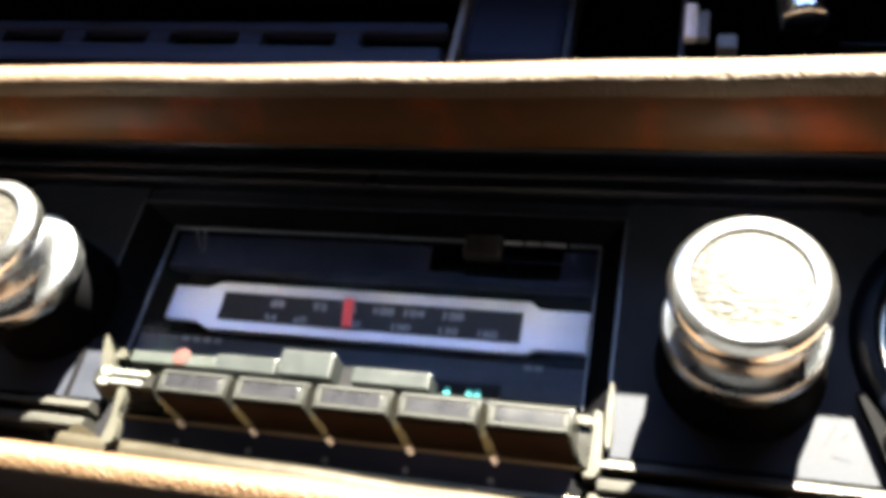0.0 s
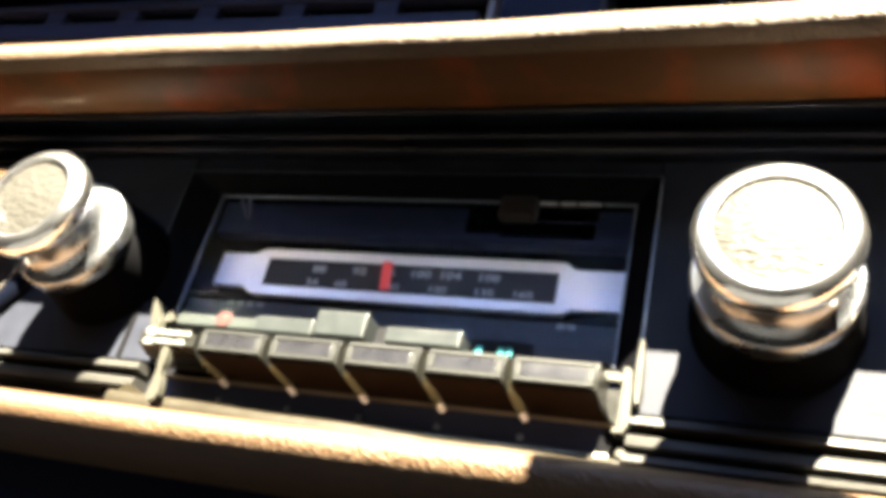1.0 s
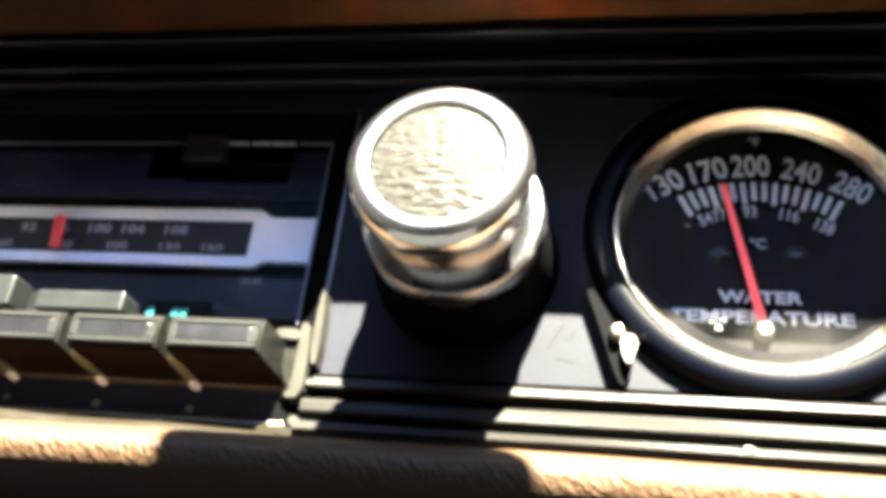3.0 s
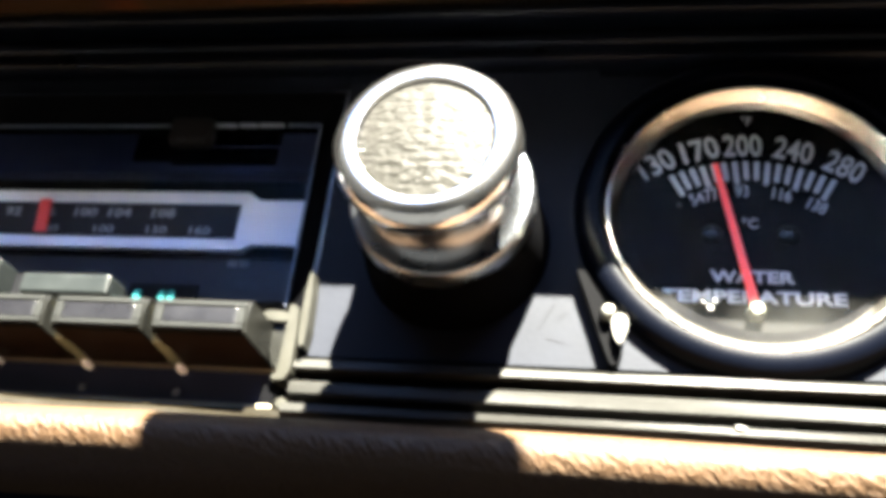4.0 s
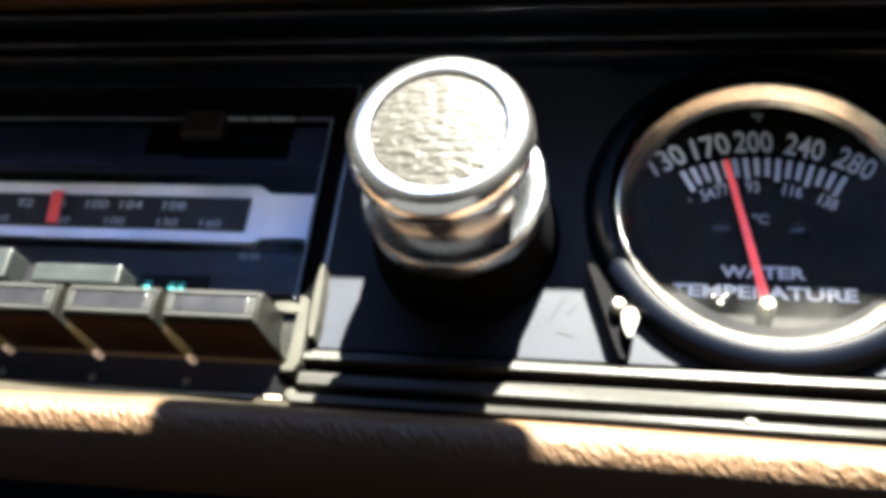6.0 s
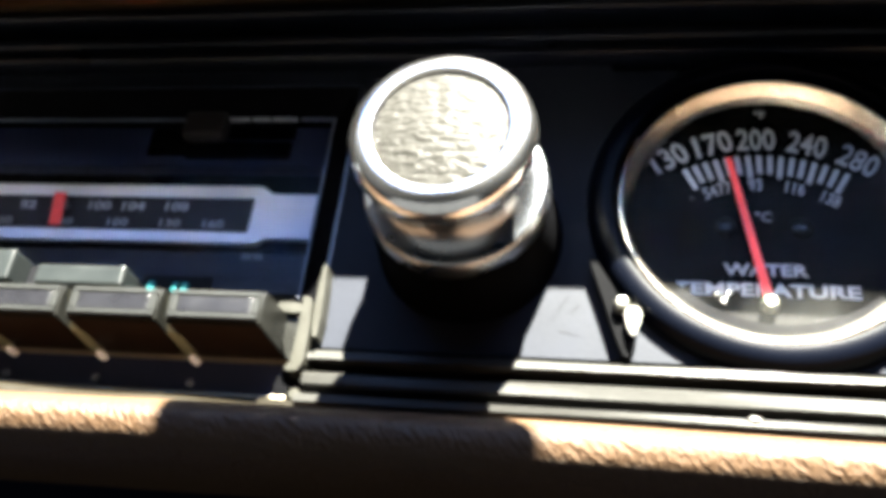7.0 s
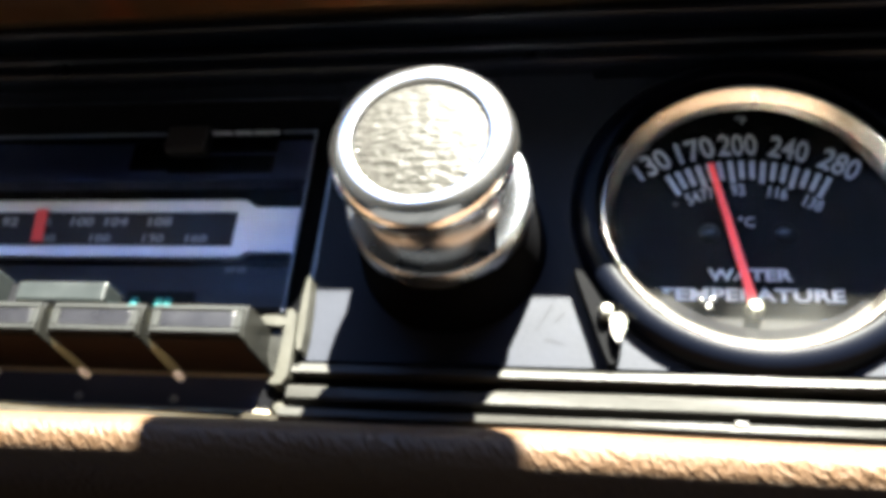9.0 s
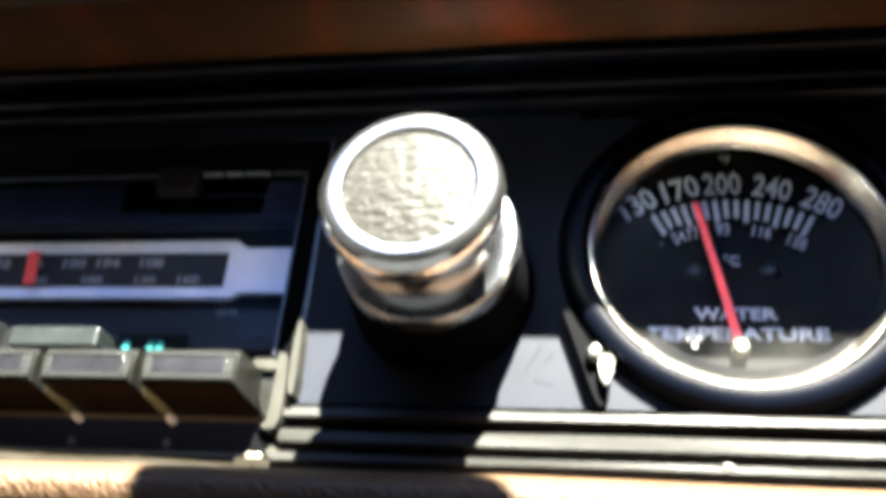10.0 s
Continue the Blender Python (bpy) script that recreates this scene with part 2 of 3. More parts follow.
def lettering(name, text, x, y, z, size, mat, parent, turn=0.0, wide=1.0, label="", bold=0.0, width=None):
    """Words in the built-in font, facing -y, centred on (x, z)."""
    cu = bpy.data.curves.new(name, "FONT")
    cu.body, cu.size, cu.align_x, cu.align_y, cu.extrude, cu.offset = text, size, "CENTER", "CENTER", 0.04, bold
    cu.resolution_u = 3
    tmp = new(name, cu)
    me = bpy.data.meshes.new_from_object(tmp.evaluated_get(bpy.context.evaluated_depsgraph_get()))
    bpy.data.objects.remove(tmp)
    bm = bmesh.new()
    bm.from_mesh(me)
    bpy.data.meshes.remove(me)
    if width:
        xs = [v.co.x for v in bm.verts]
        wide = width / (max(xs) - min(xs))
    bm.transform(Matrix.Translation((x, y, z)) @ Matrix.Rotation(radians(turn), 4, "Y") @ Matrix.Rotation(radians(90), 4, "X") @ Matrix.Diagonal((wide, 1, 1, 1)))
    return part(name, bm, mat, parent, label)


# ---- unseen cabin walls, added to close the car and cut the sky ----
def slab(name, x0, x1, y0, y1, z0, z1, mat, label, category, bevel=6):
    ob = part(name, box(x0, x1, y0, y1, z0, z1, bevel), mat)
    return tagged(ob, label, category, kind="structure")


slab("floor", -750, 750, -1700, 520, -600, -580, SEATING, "grey carpeted floor of the car", "floor")
slab("wall_left", -770, -750, -1700, 520, -600, 700, DARK, "unseen black side wall that cuts the sky light", "wall")
slab("wall_right", 750, 770, -1700, 520, -600, 700, DARK, "unseen black side wall that cuts the sky light", "wall")
slab("wall_rear", -750, 750, -1720, -1700, -600, 700, SEATING, "unseen grey rear wall that cuts the low sky", "wall")
slab("wall_front", -750, 750, 500, 520, -600, 420, DARK, "unseen dark wall behind the dashboard that cuts light", "wall")

# the frame over the windscreen; the roof itself is open
header = run(soft([(-110, 420), (-110, 436), (-40, 446), (0, 440), (0, 424), (-60, 416)], 1), -750, 750)
tagged(part("roof_header", header, CARPET, smooth=True), "dark padded frame over the windscreen", "roof frame", kind="structure")

# ---- the dashboard ----
dash = thing("dashboard", "black ribbed car dashboard between two tan padded leather rolls", "dashboard")
LEFT, RIGHT = -420, 420

def holed(x0, x1, z0, z1, y0, y1, cx, cz, r, segs=96):
    """A plate with a round hole."""
    bm = bmesh.new()
    grids = []
    for y in (y0, y1):
        inner, outer = [], []
        for k in range(segs):
            a = 2 * math.pi * (k + 0.5) / segs
            c, d = math.cos(a), math.sin(a)
            reach = min(((x1 if c > 0 else x0) - cx) / c, ((z1 if d > 0 else z0) - cz) / d)
            inner.append(bm.verts.new((cx + r * c, y, cz + r * d)))
            outer.append(bm.verts.new((cx + reach * c, y, cz + reach * d)))
        grids.append((inner, outer))
    (a, b), (c, d) = grids
    for k in range(segs):
        j = (k + 1) % segs
        for q in ((a[k], a[j], b[j], b[k]), (c[k], d[k], d[j], c[j]), (a[k], c[k], c[j], a[j]), (b[k], b[j], d[j], d[k])):
            bm.faces.new(q)
    return bm


for mx in (73.2, -206.0):
    part("panel", holed(mx - 31, mx + 31, -14, 47.4, 0, 3, mx, 16.6, 29.3), PLASTIC, dash)
for x0, x1 in ((LEFT, -235), (-177, -138), (-7, 44.2), (102.2, RIGHT)):
    part("panel", box(x0, x1, 0.01, 3.01, -14, 49), PLASTIC, dash, "matt black plastic panel with fine scratches")
part("panel", box(-138, -7, 0.4, 3, 44, 49, 0.5), PLASTIC, dash)
part("panel", prism([(-138, 2.5), (-132.4, 2.5), (-127.6, -6), (-127, -13.8), (-138, -13.8)], -0.02, 3), PLASTIC, dash)


def rib(z0, z1, x0, x1, out=2.2, mat=RIBBED, tip=0.0):
    """One moulded rib; tip leans its face towards the sky (+) or the floor (-)."""
    h = z1 - z0
    prof = [(4, z0), (0.6, z0), (-out * 0.8 - tip, z0 + h * 0.06), (-out - tip * 0.8, z0 + h * 0.2), (-out, z0 + h * 0.5), (-out + tip * 0.8, z0 + h * 0.76), (-out * 0.7 + tip, z0 + h * 0.92), (-out * 0.3 + tip, z1), (4, z1)]
    return part("trim_rib", run(prof, x0, x1, steps=60, bend=dented), mat, dash, smooth=True)


def dented(x, y, z):
    """Old vinyl is never quite straight."""
    return (x, y + 0.12 * math.sin(x * 0.09 + z), z + 0.1 * math.sin(x * 0.047 + z * 2))


for z0, z1, tip in ((-17.3, -14.9, 0.35), (-22.2, -18.9, 0.05)):
    rib(z0, z1, LEFT, -128, tip=tip)
    rib(z0, z1, -7.4, RIGHT, tip=tip)
rib(-27.6, -24.4, -124, -7.6, 3.2, TARNISH)
rib(-25.8, -23.7, -7.4, RIGHT, 4.5)
# same ribs as below, coloured darker for the shade under the roll
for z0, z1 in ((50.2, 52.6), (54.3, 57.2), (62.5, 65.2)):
    rib(z0, z1, LEFT, RIGHT, 2.2, SHADED_RIB)
part("backing", box(LEFT, RIGHT, 3.2, 6, -26, -13), DARK, dash)
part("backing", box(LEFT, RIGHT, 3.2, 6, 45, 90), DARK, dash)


def wave(x, y, z):
    """Slight unevenness of a stuffed roll."""
    return (x, y + 0.35 * math.sin(x * 0.031 + z * 0.05) + 0.15 * math.sin(x * 0.11), z + 0.3 * math.sin(x * 0.023 + 1.0))


brow = soft([(-29, 45.8), (-33.2, 47.4), (-38.2, 49.9), (-40.4, 51.6), (-41.2, 53.6), (-40.8, 56), (-38.6, 58.6), (-32, 62), (-16, 68.5), (4, 76), (4, 84), (30, 84), (30, 72), (4, 70), (-18, 58), (-22, 50), (-25, 46.6)], 2)
part("upper_pad", run(brow, LEFT, RIGHT, steps=140, bend=wave), LEATHER, dash, "tan grained leather roll over the radio", smooth=True)
# the roll's shaded underside, painted as a separate browner strip
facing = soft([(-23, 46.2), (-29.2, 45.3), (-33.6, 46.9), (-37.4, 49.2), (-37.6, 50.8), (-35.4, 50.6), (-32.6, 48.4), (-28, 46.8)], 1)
part("roll_shade_strip", run(facing, LEFT, RIGHT, steps=140, bend=wave), SHADED_ROLL, dash, "red-brown strip painted as the roll's shaded underside", smooth=True)
lower = soft([(3, -28.0), (-4, -28.2), (-10, -29.1), (-17, -30.6), (-22, -32.1), (-25.2, -33.9), (-26.2, -35.4), (-25.6, -37.6), (-24.0, -39.6), (-20.5, -41.2), (-13, -41.6), (3, -42.0), (3, -36)], 2)
part("lower_pad", run(lower, LEFT, RIGHT, steps=140, bend=wave), LEATHER, dash, "tan grained leather roll under the radio", smooth=True)
part("lower_panel", run([(-3, -39.5), (12, -150), (60, -330), (70, -330), (24, -150), (8, -39.5)], LEFT, RIGHT), LOWER, dash)

# a tarnished beading that lies along the back of the lower roll and sinks into it
bead = soft([(-11.2, -31), (-11.2, -26.8), (-10.2, -25.5), (-8.6, -25.3), (-7.6, -26.2), (-7.6, -31)], 1)
part("beading", run(bead, -126, -8, steps=60, bend=lambda x, y, z: (x, y + 0.2 * math.sin(x * 0.11), z - 0.021 * (x + 126) + 0.15 * math.sin(x * 0.17))), TARNISH, dash, "tarnished brass beading", smooth=True)

# unseen overhang along the top, added to keep the sun off the vents
part("shade_overhang", run(soft([(-92, 140), (-96, 146), (-92, 152), (-60, 158), (30, 162), (60, 162), (60, 150), (-60, 142)], 1), LEFT, RIGHT), PLASTIC, dash, "unseen black overhang that shades the upper face", smooth=True)
part("overhang_back", box(LEFT, RIGHT, 40, 60, 70, 152), DARK, dash)
# the upper face of the dashboard with its air vent
def lean(bm):
    """The upper face drops slightly to the right."""
    for v in bm.verts:
        v.co.z -= 0.038 * (v.co.x + 60)
    return bm


part("upper_face", lean(box(LEFT, RIGHT, -4, 2, 72, 91, 0.8)), DARK, dash)
part("upper_face", lean(box(-54.6, -27, -9, 2, 88, 170, 2.5)), NAVY, dash, "dark grey upright between two recesses")
part("upper_face", lean(box(LEFT, RIGHT, 26, 30, 80, 200, 0.8)), DARK, dash)
part("vent_edge", lean(box(-57.4, -55.4, -10, -2, 86, 170, 0.7)), EDGE, dash)
part("upright_edge", lean(box(-27.2, -25.4, -8.4, 2, 86, 170, 0.6)), LIP, dash)
part("vent_lip", lean(box(LEFT, -60, -9, -5, 97.6, 101.5, 0.8)), VENT, dash)
part("vent_lip", lean(box(LEFT, -60, -9, -5, 85, 92.4, 0.8)), VENT, dash)
for k in range(11):
    x = -84.5 - 31.2 * k
    part("vent_divider", lean(box(x - 8.5, x - 0.5, -8.4, -5, 92.0, 98.0, 0.4)), VENT, dash)
part("control_plate", lean(box(-26, RIGHT, 8, 12, 84, 170, 0.8)), DARK, dash)
# reflecting side and dimmer side of the chrome lever, painted as two tones
part("lever", box(3.4, 6.6, -10, -7, 93.6, 106.0, 0.8), SILVER, dash, "heater lever with its sky reflection painted pale")
part("lever_dim_side", box(6.6, 9.6, -9.4, -7, 93.6, 103.6, 0.6), EDGE, dash)
part("lever_slot", lean(box(2.4, 3.3, -8.6, 8, 84, 170, 0.2)), LIP, dash)
part("lever_tip", box(11.6, 16.4, -9, 8, 90.6, 95.4, 0.6), EDGE, dash)
stem = turned([(0, -101.2), (4.6, -101.2), (5.8, -100.4), (6.4, -99), (6.4, 0), (0, 0)], 0, 0, 48)
stem.transform(Matrix.Translation((25.2, -9, 198)) @ Matrix.Rotation(radians(-4), 4, "Y") @ Matrix.Rotation(radians(90), 4, "X"))
part("switch_knob", stem, CHROME, dash, "polished chrome switch stem", smooth=True)
part("control_lip", lean(box(40, RIGHT, -9, 8, 94.5, 96.2, 0.4)), PLASTIC, dash)

# ---- the radio ----
radio = thing("car_radio", "old push-button car radio with chrome knobs and dial", "car radio")
# the black surround runs inwards to the lens
sur = bmesh.new()
o = [(-138, -24), (-138, 44), (-7, 44), (-7, -24)]
i2 = [(-128, -24), (-128, 38.4), (-12.4, 38.4), (-12.4, -24)]
for (ya, A), (yb, B) in ((((0.2), o), ((4.2), i2)), (((4.2), i2), ((16), i2))):
    for k in range(3):
        sur.faces.new([sur.verts.new((A[k][0], ya, A[k][1])), sur.verts.new((A[k + 1][0], ya, A[k + 1][1])), sur.verts.new((B[k + 1][0], yb, B[k + 1][1])), sur.verts.new((B[k][0], yb, B[k][1]))])
bmesh.ops.remove_doubles(sur, verts=sur.verts, dist=0.001)
bmesh.ops.solidify(sur, geom=sur.faces, thickness=0.8)
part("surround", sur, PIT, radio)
part("back_plate", box(-129, -11.5, 16, 18, -25, 39.5), DARK, radio)
part("upper_plate", box(-127.6, -12.8, 5.4, 9, 27.6, 38, 0.3), NAVY, radio, "glossy blue-black plate above the dial")
part("lower_plate", box(-127.6, -12.8, 4.6, 14, -2, 8.3, 0.4), PLATE, radio)
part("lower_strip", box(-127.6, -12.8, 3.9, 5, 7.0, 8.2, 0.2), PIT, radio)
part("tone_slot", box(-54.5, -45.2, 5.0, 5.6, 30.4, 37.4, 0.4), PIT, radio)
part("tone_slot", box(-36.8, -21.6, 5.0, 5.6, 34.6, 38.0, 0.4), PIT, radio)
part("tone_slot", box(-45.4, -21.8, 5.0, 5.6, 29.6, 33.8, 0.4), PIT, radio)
part("tone_knob", box(-45.8, -36.4, 1.6, 5.2, 33.2, 39.6, 0.8), SLIDER, radio, "brown-black slide knob")
# dial strip with its notched ends
strip = [(-127, 15), (-118, 15), (-114, 12.9), (-28.6, 12.9), (-26.6, 14.2), (-14.6, 14.2), (-14.6, 24.8), (-26.4, 24.8), (-29.2, 26.7), (-113.6, 26.7), (-117, 24.9), (-127, 24.9)]
plate = part("dial_strip", prism(strip, 11.8, 13.2), SILVER, radio, "silver-white dial strip")
part("dial_window", prism(soft([(-111.5, 15.6), (-30.4, 15.4), (-30.4, 23.5), (-111.5, 23.7)], 0), 11.4, 11.9), WINDOW, plate, "black dial window")
for text, x, z in (("88", -95.3, 21), ("92", -83.4, 21), ("96", -75.2, 21), ("100", -66.2, 21), ("104", -58.1, 21), ("108", -47.9, 21)):
    lettering("numeral", text, x, 11.3, z, 3.0, DIMINK, plate, wide=1.35, bold=0.06)
for text, x in (("54", -96.3), ("60", -87.9), ("80", -73), ("100", -60.8), ("130", -48.5), ("160", -38.6)):
    lettering("numeral", text, x, 11.3, 16.9, 2.6, DIMINK, plate, wide=1.4, bold=0.03)
part("pointer", prism([(-76.6, 23.4), (-73.9, 23.4), (-72.9, 15.3), (-75.5, 15.3)], 9.6, 10.2), RED, radio, "red dial pointer")
pane = part("lens", box(-127.4, -12.9, 3.0, 3.8, 0.6, 37.8), LENS, radio, "clear plastic lens")
pane.visible_shadow = False
for a, b in (((-127.7, 0.4), (-127.3, 38.2)), ((-12.9, -3.6), (-12.5, 38.2))):
    part("lens_edge_glint", box(a[0], b[0], 2.4, 4, a[1], b[1], 0.1), LIP, radio)
part("lens_edge_glint", box(-127.2, -46.4, 2.6, 4, 37.8, 38.3, 0.15), LIP, radio)
# broken glints on the lens's top edge, set in as pale dashes
for x0, x1 in ((-36, -31.6), (-30.8, -27), (-26.4, -21), (-20, -13)):
    part("lens_edge_glint", box(x0, x1, 2.6, 4, 37.8, 38.3, 0.15), EDGE if x0 < -20 else LIP, radio)
# highlight on the opening's edge, drawn as a thin pale strip
for x0, x1 in ((-138.2, -6.8),):
    part("opening_highlight", box(x0, x1, -0.3, 0.4, 43.7, 44.4, 0.15), LIP, radio)
for x in (-138.1, -7.1):
    part("opening_highlight", box(x - 0.35, x + 0.35, -0.3, 0.4, 2, 43.7, 0.15), LIP, radio)
# two pale slanting streaks at the lens's upper left
for x, dx in ((-121.6, 4.2), (-119.0, 2.6)):
    part("lens_streak", prism([(x, 37.4), (x + 0.9, 37.4), (x + dx + 0.3, 30.6), (x + dx, 30.6)], 2.88, 2.96), LIP, radio)
# slide switch under the lens
part("slide_rail", box(-121, -98.4, -3.6, 3, -4.6, -1.6, 0.3), TEAL, radio, "pale slide rail")
part("indicator", turned([(0, -3.9), (2.0, -3.85), (2.2, -3.5)], -107.5, -2.4, 24), PINK, radio)
part("slide_bar", box(-98, -82.2, -4.6, 3, -5.2, -1.0, 0.5), SLATE, radio)
part("slide_bar", box(-63.5, -45.2, -4.6, 3, -5.2, -1.2, 0.5), SLATE, radio)
part("slide_thumb", box(-80.8, -67.8, -6.5, 3, -5.6, 0.8, 0.5), SLATE, radio, "raised grey slide thumb")
part("slide_slot", box(-67.6, -63.6, -1, 3, -5, 0, 0.2), DARK, radio)
part("slide_slot", box(-45, -31, 2.4, 3.2, -5, 0.4, 0.1), DARK, radio)
for x0, x1 in ((-43.6, -42.2), (-38.4, -37.2), (-36.6, -35.2)):
    part("mark", box(x0, x1, 1.9, 2.5, -3.0, -1.2), CYAN, radio)
for k, x in enumerate((-113.5, -110.6, -107.6, -104.6, -26, -23.6)):
    part("mark", box(x - 0.9, x + 0.9, 4.3, 4.7, 5.4, 6.8), FAINT, radio)


def button(x0, w):
    """One push button: grey frame, inset face, body running back to the bar."""
    b = part("push_button", run(soft([(-14, -15.4), (-14, -9.9), (-12, -9.4), (2, -9.4), (2, -16), (-6, -15.9), (-12.6, -15.8)], 1), x0, x0 + w), SMOKE, radio, "smoky grey push button", smooth=True)
    part("inset", box(x0 + 1.9, x0 + w - 1.9, -14.5, -13.6, -14.3, -11.2, 0.3), INSET, b)
    fr = bmesh.new()
    for a in ((x0 + 0.5, x0 + w - 0.5, -11.2, -10.2), (x0 + 0.5, x0 + w - 0.5, -15.2, -14.3), (x0 + 0.5, x0 + 1.9, -14.3, -11.2), (x0 + w - 1.9, x0 + w - 0.5, -14.3, -11.2)):
        box(a[0], a[1], -14.7, -13.8, a[2], a[3], 0.2, fr, 1)
    part("frame", fr, GREY, b)
    part("underside", run([(-13.2, -15.9), (-12.6, -15.4), (2, -15.6), (2, -16.4)], x0 + 0.3, x0 + w - 0.3), BROWN, b)
    return b


for k in range(5):
    button(-103.9 + 18.68 * k, 17.1)
pill = part("push_button", run(soft([(-14, -16), (-14, -10.2), (2, -9.6), (2, -16)], 1), -120.6, -105.3), SMOKE, radio, "smoky grey button with printed marks", smooth=True)
for x0, x1, z0, z1 in ((-119, -116.6, -12.9, -11.0), (-119, -116.6, -15.2, -13.5), (-115.8, -106.8, -12.5, -11.2), (-115.8, -107.8, -14.7, -13.5)):
    part("mark", box(x0, x1, -14.6, -13.8, z0, z1, 0.3), PALE, pill)
for k in range(5):
    x = -104.6 + 18.72 * k
    fin = part("divider", run([(-13.2, -10.5), (2, -10), (2, -16.95), (-9, -15.98)], x - 1.1, x + 1.1), OLIVE, radio)
    # pale dots for the studs' glints; the lower row paints their reflection
    part("stud_glint", turned([(0, -0.6), (0.55, -0.4), (0.85, 0.3), (0.85, 2)], x + 0.3, -17.1, 16), SILVER, radio, smooth=True)
    part("stud_glint", turned([(0, 1.0), (0.5, 1.1), (0.75, 1.6), (0.75, 2.4)], x, -21.4, 16), EDGE, radio, smooth=True)
part("lower_bar", box(-122, -12.6, 2, 5, -24, -16.4, 0.3), VENT, radio, "glossy blue-black bar under the buttons")
part("bar_edge", box(-122, -11, 0.9, 3, -17.0, -16.3, 0.25), BRASS, radio)
part("bar_edge", box(-122, -11, 0.4, 3, -24, -23.2, 0.25), BRASS, radio)
# black block standing in for the shade at the bar's right end
part("bar_shade_block", box(-13.4, -9.4, 0.6, 3, -24, -19.4, 0.2), PIT, radio)
# worn corner posts
part("corner_bracket", prism(soft([(-130.6, -25.6), (-129.8, -22.4), (-128.6, -21.2), (-127.0, -21.6), (-125.2, -23.2), (-123.6, -26.4)], 1), -3.4, 3), TARNISH, radio, "tarnished brass corner bracket")
part("corner_post", prism(soft([(-10.3, -20.0), (-10.0, -18.9), (-9.3, -18.5), (-9.1, -7.0), (-9.3, -5.8), (-7.6, -6.0), (-7.3, -8), (-7.0, -14), (-7.2, -19.8)], 1), -4, 3), CREAM, radio, "worn cream corner post")
part("post_flange", prism(soft([(-14.2, -7.0), (-13.4, -8.6), (-11.4, -8.9), (-9.2, -8.9), (-9.2, -7.2), (-11, -6.9)], 1), -3.6, 2), CREAM, radio)
part("post_web", prism(soft([(-13.4, -9), (-9.1, -9), (-9.1, -17.6), (-10.9, -17.2), (-11.8, -15)], 1), -2.4, 2), SMOKE, radio)
part("corner_nub", turned([(0, -3.6), (0.8, -3.5), (1.2, -2.8), (1.2, 3)], -8.0, -24.0, 24), CREAM, radio, smooth=True)
part("corner_post", prism(soft([(-113.0, -15.4), (-111.0, -15.4), (-110.6, -18.5), (-110.9, -21.5), (-109.6, -24.0), (-109.2, -27.6), (-111.2, -28.6), (-112.4, -28.2), (-111.8, -23), (-112.4, -19)], 1), -14.6, -12.4), CREAM, radio, "worn cream corner post")
part("corner_post", prism(soft([(-127.4, -3), (-126.8, -0.6), (-125.2, -0.4), (-123.8, -3)], 1), -1, 2.4), CREAM, radio)
part("side_trim", prism(soft([(-6.6, -13.6), (-6.9, -4), (-6.4, 1.2), (-5.7, 0), (-5.2, -13.4)], 1), -4, 2), CREAM, radio)
part("side_trim", prism(soft([(-130.8, 2.2), (-130.0, 1.8), (-126.2, -5.2), (-125.6, -10), (-126.6, -10), (-129.4, -4.4)], 1), -3, 2), CREAM, radio)


def knob(cx, cz, label):
    """Rounded chrome cap on a waisted neck, a tone ring behind it, a black collar against the panel."""
    cap = [(10.6, -33.6), (10.65, -34.9), (10.95, -35.5), (11.6, -35.7), (12.4, -35.5), (13.3, -35.1), (14.0, -34.5), (14.45, -33.8), (14.65, -32.9), (14.65, -31.9), (14.5, -30.9), (14.1, -30.0), (13.4, -29.2), (12.4, -28.6), (0, -28.5)]
    neck = [(0, -28.6), (11.9, -28.6), (11.5, -27.6), (11.25, -26.4), (11.15, -25.0), (11.25, -23.6), (11.6, -22.4), (12.2, -21.3), (13.0, -20.4), (14.0, -19.8), (14.7, -19.5), (0, -19.3)]
    k = part("knob", turned(cap, cx, cz, 128), CHROME, radio, label, smooth=True)
    part("neck", turned(neck, cx, cz, 96), SATIN, k, "dull chrome neck", smooth=True)
    dome = [(r, -34.8 - 0.9 * (1 - (r / 10.3) ** 2)) for r in (0, 2, 4, 6, 7.5, 8.8, 9.7, 10.3)] + [(10.4, -34.4)]
    part("face_insert", turned(dome, cx, cz, 72), BRUSHED, k, "cream hammered face", smooth=True)
    part("groove", turned([(10.3, -34.4), (10.66, -34.4), (10.66, -34.9)], cx, cz, 64), DARK, k)
    part("ring", turned([(0, -19.35), (14.8, -19.4), (15.3, -19.1), (15.6, -18.4), (15.7, -16.6), (15.6, -14.8), (15.2, -14.2), (14.6, -14.0), (0, -13.9)], cx, cz, 128), SATIN, k, "chrome tone ring", smooth=True)
    part("collar", turned([(13.6, -14.2), (14.8, -13.6), (15.4, -12), (16.3, -7), (17.0, -2), (17.2, 0.2)], cx, cz, 72), PIT, k, smooth=True)
    return k


knob(19.0, 8.9, "polished chrome tuning knob")
knob(-151.0, 11.4, "polished chrome volume knob")

